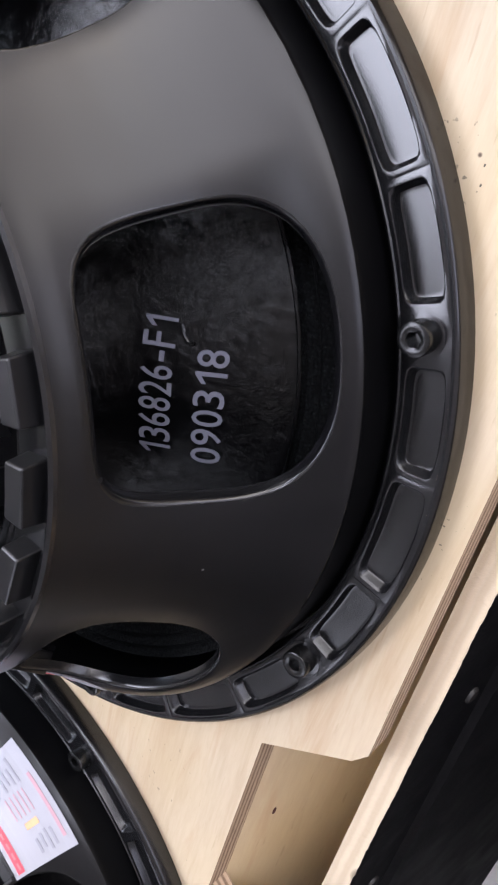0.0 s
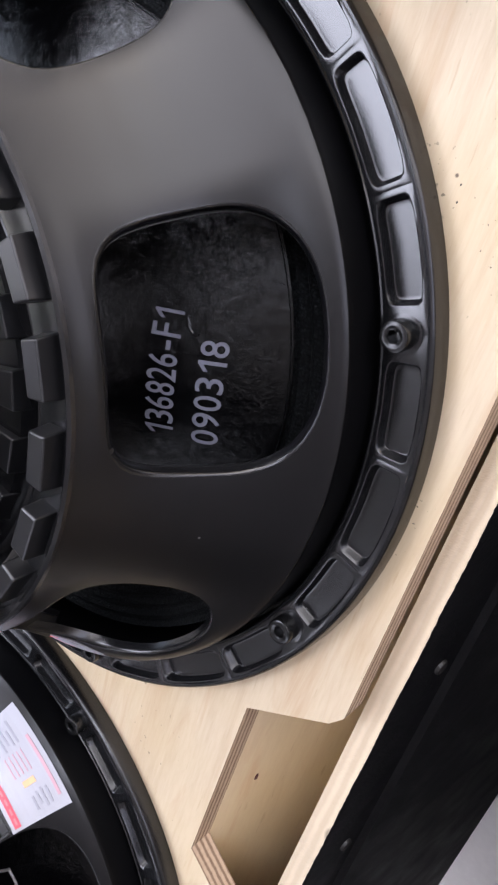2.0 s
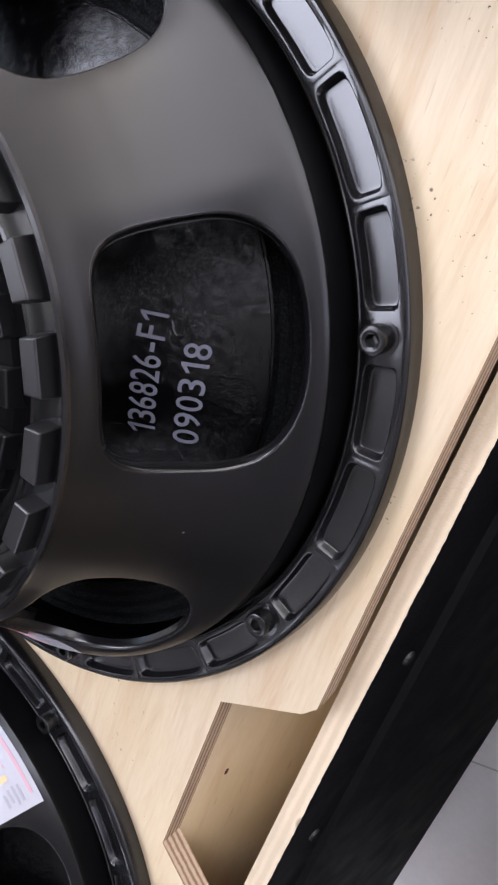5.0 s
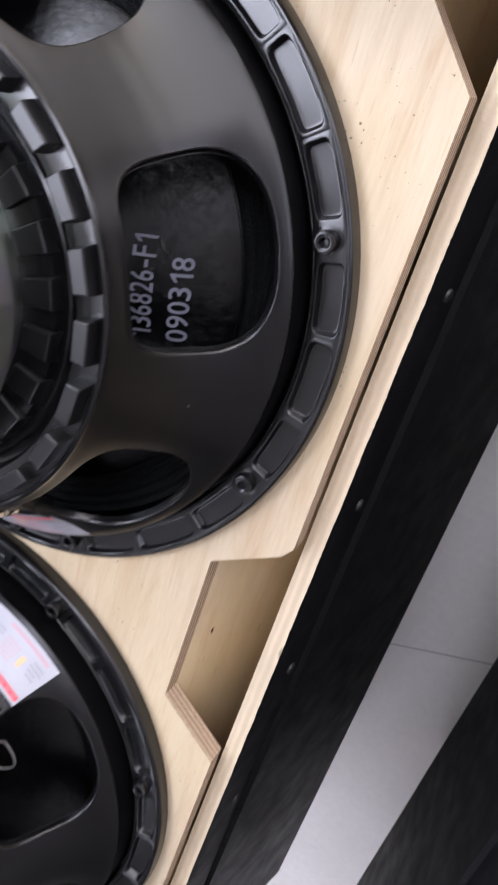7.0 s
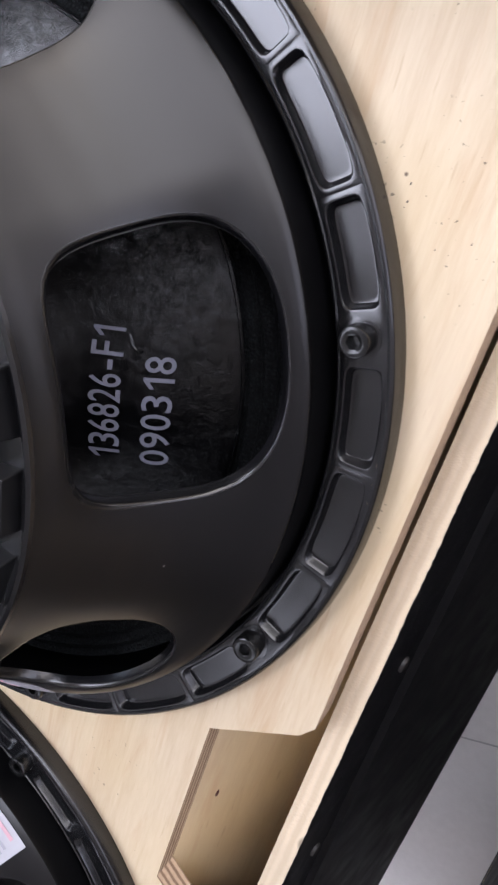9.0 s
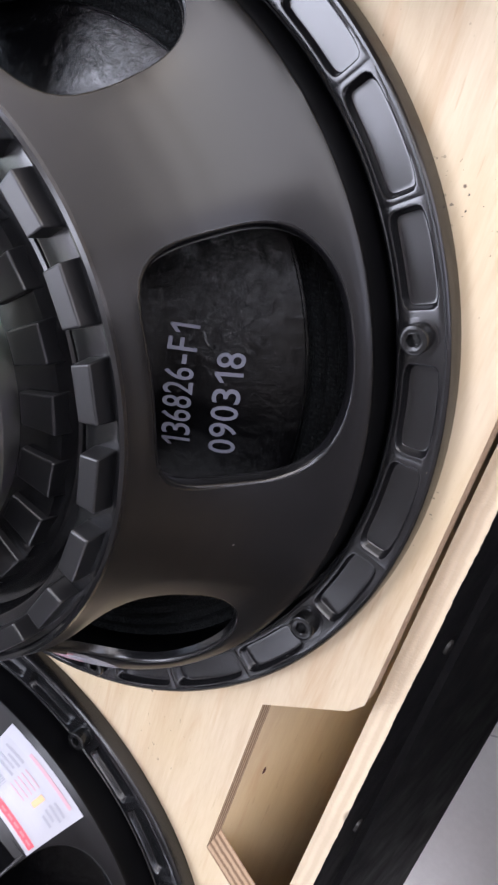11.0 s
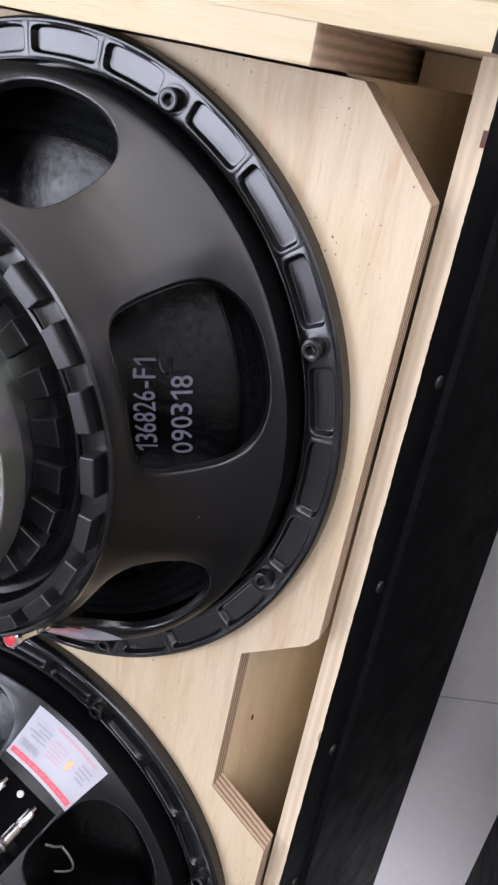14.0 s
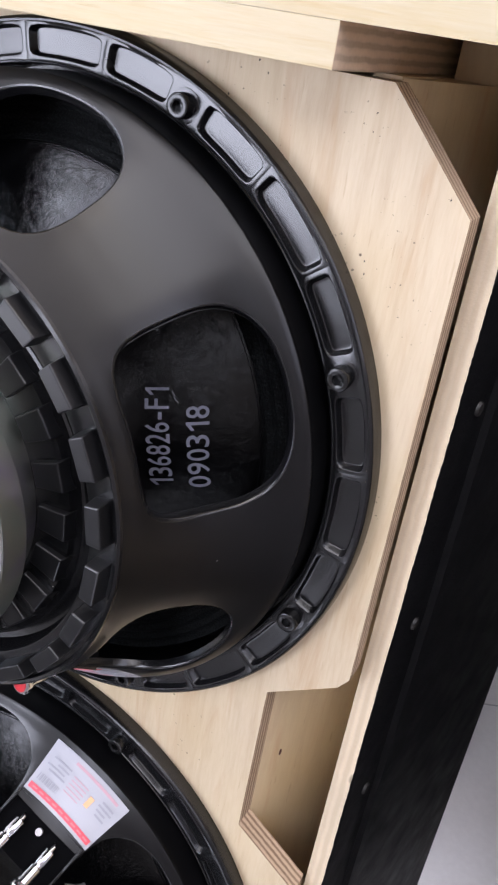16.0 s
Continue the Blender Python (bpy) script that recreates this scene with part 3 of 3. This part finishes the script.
def glyph(ch):
    """Outline mesh of one character, scaled to a unit box; the figure one has a flag."""
    bm = bmesh.new()
    if ch == "1":
        bm.faces.new([bm.verts.new((x, y, 0)) for x, y in ((0.62, 0), (0.84, 0), (0.84, 1), (0.68, 1), (0.24, 0.78), (0.24, 0.63), (0.62, 0.80))])
        return bm
    if ch == "-":
        bm.faces.new([bm.verts.new((x, y, 0)) for x, y in ((0.18, 0.30), (0.82, 0.30), (0.82, 0.46), (0.18, 0.46))])
        return bm
    cu = bpy.data.curves.new("print", "FONT")
    cu.body, cu.size, cu.resolution_u, cu.offset = ch, 1.0, 3, 0.006
    tmp = bpy.data.objects.new("print", cu)
    scene.collection.objects.link(tmp)
    bpy.context.view_layer.update()
    me = bpy.data.meshes.new_from_object(tmp.evaluated_get(bpy.context.evaluated_depsgraph_get()))
    bpy.data.objects.remove(tmp)
    bm.from_mesh(me)
    bpy.data.meshes.remove(me)
    co = np.array([v.co[:] for v in bm.verts])
    lo, hi = co.min(0), co.max(0)
    for v in bm.verts:
        v.co = ((v.co.x - lo[0]) / (hi[0] - lo[0]) * 0.86 + 0.07, (v.co.y - lo[1]) / (hi[1] - lo[1]), 0)
    return bm


def stencil(parent, text, foot0, foot1, head0, head1):
    """Printed characters laid on the cone in a straight line; heads to the centre."""
    bm = bmesh.new()
    n = len(text)
    for k, ch in enumerate(text):
        g = glyph(ch)
        bmesh.ops.triangulate(g, faces=g.faces)
        made = {}
        for v in g.verts:
            f, h = (k + v.co.x) / n, v.co.y
            p = (Vector(foot0) * (1 - f) + Vector(foot1) * f) * (1 - h) + (Vector(head0) * (1 - f) + Vector(head1) * f) * h
            made[v] = bm.verts.new((p.x, p.y, cone_z(p.length) + 0.0007))
        for f in g.faces:
            bm.faces.new([made[v] for v in f.verts])
        g.free()
    return part("printed_number", bm, M_STENCIL, parent, "pale grey stencilled number " + text, smooth=False)


def plate_bm():
    """Steel plate ring, its upper face pierced by fifteen countersunk vent holes."""
    bm = lathe([(0.0800, 0.620), (0.0900, 0.620), (0.0900, 0.6445), (0.1030, 0.6450), (0.1040, 0.6460), (0.1040, 0.6622), (0.1035, 0.6632), (0.1028, 0.6635)], 120)
    m = 32
    for k15 in range(15):
        mid = radians(15 + 24 * k15)
        edge, loops = [], []
        for k in range(m):
            a = 2 * math.pi * k / m
            ca, sa = math.cos(a), math.sin(a)
            big = 1 / max(abs(ca), abs(sa))
            r, t = 0.0914 + 0.0114 * big * ca, mid + radians(12) * big * sa
            edge.append((r * math.cos(t), r * math.sin(t), 0.6635))
        loops.append(edge)
        cx, cy = 0.0938 * math.cos(mid), 0.0938 * math.sin(mid)
        for r, z in ((0.0086, 0.6635), (0.0080, 0.6630), (0.0074, 0.6612), (0.0066, 0.6550), (0.0050, 0.6500), (0.0020, 0.6485)):
            loops.append([(cx + r * math.cos(mid + 2 * math.pi * k / m), cy + r * math.sin(mid + 2 * math.pi * k / m), z) for k in range(m)])
        rings = [[bm.verts.new(p) for p in l] for l in loops]
        for a, c in zip(rings, rings[1:]):
            for k in range(m):
                bm.faces.new((a[k], a[(k + 1) % m], c[(k + 1) % m], c[k]))
        bm.faces.new(rings[-1])
    bmesh.ops.remove_doubles(bm, verts=bm.verts, dist=0.0001)
    return bm


def driver(label):
    d = tagged(new("loudspeaker_driver"), label, "loudspeaker", "drivers on the baffle")
    part("basket", basket_bm(), (M_CAST, M_CASTRIM), d, "satin black cast basket with six openings")
    part("skirt", lathe([(0.2065, 0.5300), (0.2068, 0.5286), (0.2063, 0.5262), (0.2055, 0.4815)], 160), M_SKIRT, d, "black casting wall, darkened for the shade under the basket's shoulder")
    part("mounting_rim", rim_bm(), M_CASTRIM, d, "black cast rim with sunk pockets")
    for k in range(8):
        bolt(d, 22.5 + 45 * k)
    # hub ring
    part("hub_ring", lathe([(0.1490, 0.6300), (0.1486, 0.6318), (0.1472, 0.6328), (0.1458, 0.6322), (0.1450, 0.6290), (0.1282, 0.6294), (0.1272, 0.6290), (0.1266, 0.6278), (0.1245, 0.6170), (0.1190, 0.6150), (0.1186, 0.6215), (0.1174, 0.6225), (0.1160, 0.6215), (0.1150, 0.6205), (0.1125, 0.6272), (0.0900, 0.6278), (0.0900, 0.60)], 144), M_CASTRIM, d, "ribbed black hub ring", sharp=25).matrix_local = pose(0, 0, -0.0042)
    first = None
    for k in range(24):
        if first is None:
            first = part("cooling_rib", lug_bm(0.1318, 0.1422, 0.0122, 0.0132, 0.6245, 0.6395), M_LUG, d, sharp=17)
            ob = first
        else:
            ob = new("cooling_rib", first.data)
            ob.parent = d
        ob.matrix_local = pose(0, 0, -0.0042, 0, 0, 22.5 + 15 * k)
    first = None
    for k in range(24):
        if first is None:
            first = part("inner_rib", lug_bm(0.0935, 0.1140, 0.0078, 0.0094, 0.6200, 0.6290, -0.0008), M_LUG, d, sharp=17)
            ob = first
        else:
            ob = new("inner_rib", first.data)
            ob.parent = d
        ob.matrix_local = pose(0, 0, -0.002, 0, 0, 16 + 15 * k)
    # top plate with vent holes, then the magnet cup
    plate = part("top_plate", plate_bm(), M_PLATE, d, "bright zinc-plated steel plate with vent holes", sharp=24)
    for ang in (27, 75, 147, 219, 291):
        head = part("plate_screw", lathe([(0.0012, 0.0006), (0.0014, 0.0012), (0.0026, 0.0011), (0.0031, 0.0006), (0.0032, -0.0005)], 14, cap_start=True), M_PLATE, plate)
        head.matrix_local = pose(0.0995 * math.cos(radians(ang)), 0.0995 * math.sin(radians(ang)), 0.6637)
    # dull black band in place of the shaded gap under the cup
    part("magnet_gap", lathe([(0.0900, 0.6630), (0.0900, 0.6710)], 96), M_BOARD, d)
    part("magnet_cup", lathe([(0.0890, 0.6708), (0.0935, 0.6708), (0.0946, 0.6718), (0.0950, 0.6735), (0.0930, 0.6775), (0.0850, 0.6900), (0.0770, 0.7015), (0.0725, 0.7070), (0.0700, 0.7085), (0.0560, 0.7090), (0.0250, 0.7090), (0.0235, 0.7075), (0.0235, 0.6800)], 128, cap_end=True), M_ZINC, d, "yellow zinc-plated steel magnet cup with sloping side")
    # cone, cloth surround, voice-coil former
    part("cone", lathe([(r, cone_z(r)) for r in np.linspace(0.050, 0.166, 14)] + [(0.1670, cone_z(0.166) - 0.001)], 128), M_CONE, d, "wrinkled black coated paper cone")
    ring = [(0.1660, cone_z(0.166) + 0.0006)]
    for k in range(21):
        r = 0.167 + 0.029 * k / 20
        ring.append((r, cone_z(0.166) - 0.05 * (r - 0.166) - 0.007 + 0.0012 * math.cos(k * math.pi / 2.5)))
    part("surround", lathe(ring, 128), M_CLOTH, d, "pleated woven black cloth surround")
    part("former", lathe([(0.052, 0.57), (0.052, 0.640)], 64), M_CONE, d)
    stencil(d, "136826-F1", (0.1224, -0.0079), (0.1106, 0.0557), (0.1101, -0.0100), (0.0982, 0.0536))
    stencil(d, "090318", (0.1422, -0.0046), (0.1334, 0.0487), (0.1304, -0.0072), (0.1214, 0.0458))
    # strand of dried glue beside the print
    strand = []
    for k in range(13):
        f = k / 12
        x, y = 0.1190 - 0.007 * f + 0.0016 * math.sin(f * 9), 0.0455 + 0.007 * f + 0.0014 * math.cos(f * 11)
        strand.append((x, y, cone_z(math.hypot(x, y)) + 0.0009))
    part("glue_strand", tube(strand, 0.0008, 6), M_BOLT, d, "curled strand of dried black glue")
    # sticker and terminals on one arm
    m = Matrix((SIDE, UP, SIDE.cross(UP).normalized())).transposed().to_4x4()
    m.translation = RADIAL * 0.1825 + Vector((0, 0, 0.5458))
    # sticker that follows the curve of the arm
    def wrapped(x0, x1, y0, y1, lift, thick):
        bm = bmesh.new()
        n, ny = max(1, round((x1 - x0) / 0.005)), max(1, round((y1 - y0) / 0.004))
        ys = [y0 + (y1 - y0) * k / ny for k in range(ny + 1)]
        section = [(y, lift) for y in ys] + [(y, lift + thick) for y in ys[::-1]]
        rows = []
        for k in range(n + 1):
            t = radians(-68.0) + 0.95 * (x0 + (x1 - x0) * k / n) / 0.188
            rows.append([bm.verts.new(on_basket(t, 0.0262 + 0.88 * y, -h)) for y, h in section])
        c = len(section)
        for p, q in zip(rows, rows[1:]):
            for k in range(c):
                bm.faces.new((p[k], p[(k + 1) % c], q[(k + 1) % c], q[k]))
        for row in (rows[0], rows[-1]):
            for k in range(ny):
                bm.faces.new((row[k], row[k + 1], row[c - 2 - k], row[c - 1 - k]))
        return bm
    stick = part("sticker", wrapped(-0.0385, 0.0385, -0.0245, 0.0245, 0.0003, 0.0003), M_STICKER, d, "white product sticker with red band and bars", smooth=False)
    def ink(x0, x1, y0, y1, mat, lift=0.0):
        return part("print_bar", wrapped(x0, x1, y0, y1, 0.0009, 0.0002 + lift), mat, stick, smooth=False)
    ink(-0.0360, 0.0360, 0.0165, 0.0215, M_PINK)
    for k in range(9):
        ink(-0.0335 + 0.0076 * k, -0.0335 + 0.0076 * k + 0.0050, 0.0183, 0.0197, M_STICKER_INK, 0.0003)
    ink(-0.0300, 0.0150, -0.0205, -0.0180, M_ROSE)
    for k in range(14):
        w = (0.0004, 0.0009, 0.0006, 0.0012)[k % 4]
        ink(0.0130 + 0.00155 * k, 0.0130 + 0.00155 * k + w, 0.0060, 0.0125, M_INK)
    for k, (a, c) in enumerate(((0.014, 0.032), (0.014, 0.026), (0.016, 0.034), (0.013, 0.030))):
        ink(a, c, -0.0120 + 0.0038 * k, -0.0104 + 0.0038 * k, M_INK)
    for k, (a, c) in enumerate(((-0.032, -0.020), (-0.033, -0.019), (-0.030, -0.020), (-0.032, -0.022))):
        ink(a, c, -0.0130 + 0.0040 * k, -0.0112 + 0.0040 * k, M_INK)
    ink(-0.0145, -0.0100, -0.0080, 0.0020, M_ORANGE)
    for k in range(5):
        ink(-0.006, 0.010, -0.0100 + 0.0036 * k, -0.0092 + 0.0036 * k, M_ROSE)
    # sunk board with two spring terminals that lie along the arm
    part("terminal_board", box(-0.0322, 0.0322, 0.0220, 0.0640, -0.0090, 0.0012), M_BOARD, d, "black terminal board, dulled for the shade of its recess", smooth=False).matrix_local = m
    for x0, x1, y0, y1, z1 in ((-0.0342, -0.0322, 0.0240, 0.0600, 0.0060), (0.0322, 0.0342, 0.0240, 0.0600, 0.0060), (-0.0322, 0.0322, 0.0220, 0.0240, 0.0060)):
        part("board_edge", box(x0, x1, y0, y1, -0.0060, z1, 0.0006), M_CAST, d).matrix_local = m
    for sgn, cap in ((-1, M_BLACKCAP), (1, M_RED)):
        bm = lathe([(0.0022, -0.0040), (0.0022, 0.000), (0.0046, 0.0010), (0.0046, 0.0120), (0.0040, 0.0130), (0.0040, 0.0150), (0.0052, 0.0160), (0.0052, 0.0300), (0.0066, 0.0310), (0.0070, 0.0320), (0.0070, 0.0350), (0.0062, 0.0358), (0.0050, 0.0358)], 20)
        post = part("terminal", bm, M_CHROME, d, "chrome spring terminal")
        post.matrix_local = m @ pose(sgn * 0.0165, 0.0400, 0.0050, -66, 0, 0)
        bm = lathe([(0.0052, 0.0352), (0.0050, 0.0362), (0.0035, 0.0366)], 20, cap_end=True)
        part("button", bm, cap, post, "red button" if cap is M_RED else "dark button")
        part("solder_tag", tube([(0.0, 0.0, -0.002), (0.001, 0.001, -0.006), (0.004, 0.004, -0.0075)], 0.0014, 6), M_CHROME, post)
    s_ob = part("screw", lathe([(0.0001, 0.004), (0.0028, 0.0038), (0.0030, 0.002), (0.0030, -0.002)], 12), M_LEAD, d)
    s_ob.matrix_local = m @ pose(0, 0.0370, 0.0012)
    # tinsel leads that hook out from under the board towards the cone
    def hook(sgn):
        pts = []
        for k in range(5, 21):
            f = k / 20
            a = ARM + sgn * radians(32 + 3.5 * math.sin(f * math.pi) - 10 * f ** 3)
            r = 0.088 + 0.050 * math.sin(f * math.pi / 2)
            pts.append((r * math.cos(a), r * math.sin(a), 0.562 - 0.005 * math.sin(f * math.pi)))
        for r, off, z in ((0.146, 20.5, 0.568), (0.152, 18.5, 0.576), (0.156, 15.5, 0.584)):
            a = ARM + sgn * radians(off)
            pts.append((r * math.cos(a), r * math.sin(a), z))
        return tube(pts, 0.0010, 8)
    for sgn in (-1, 1):
        part("lead_wire", hook(sgn), M_LEAD, d, "tinned lead wire")
    return d


M_STICKER_INK = principled("white_label_ink", (0.80, 0.20, 0.22), 0.5)[0]
drv_a = driver("large black woofer with cast basket and magnet up, on baffle")
drv_b = copy_thing(drv_a, pose(0, -PITCH, 0, 0, 0, 135))

# a second cabinet of the same kind beside the first
# its baffle is unseen, made black to darken the basket's reflections
cab_b = cabinet("matching black loudspeaker cabinet lying beside the first on floor", M_PAINT, "unseen baffle with notched edges, blackened to darken reflections")
cab_b.matrix_basis = pose(0.745, 0.03, 0, 0, 0, -1.5)


# ---- planks on the floor behind the cabinet's end ----
def pallet():
    p = tagged(new("wooden_pallet"), "tan wooden slatted pallet lying on the concrete floor", "pallet")
    for k in range(9):
        part("slat", box(-0.36 + 0.083 * k, -0.36 + 0.083 * k + 0.078, 0.31, 1.25, FLOOR + 0.075, FLOOR + 0.097, 0.002), M_CARTON, p, smooth=False)
    for y in (0.34, 0.74, 1.14):
        part("bearer", box(-0.36, 0.38, y, y + 0.09, FLOOR, FLOOR + 0.0745, 0.002), M_CARTON, p, smooth=False)
    return p


pallet()

# frames round the panel lamps, added and unseen like the lamps
for px, py, hx, hy, power in PANELS:
    fixture = tagged(new("added_lamp_frame"), "added unseen white frame round an overhead lamp", "ceiling light", "ceiling light panels")
    bm = bmesh.new()
    for x0, x1, y0, y1 in ((-hx, hx, -hy, 0.04 - hy), (-hx, hx, hy - 0.04, hy), (-hx, 0.04 - hx, 0.04 - hy, hy - 0.04), (hx - 0.04, hx, 0.04 - hy, hy - 0.04)):
        box(px + x0, px + x1, py + y0, py + y1, H - 0.06, H - 0.001, bm=bm)
    part("frame", bm, M_FRAME, fixture, smooth=False)
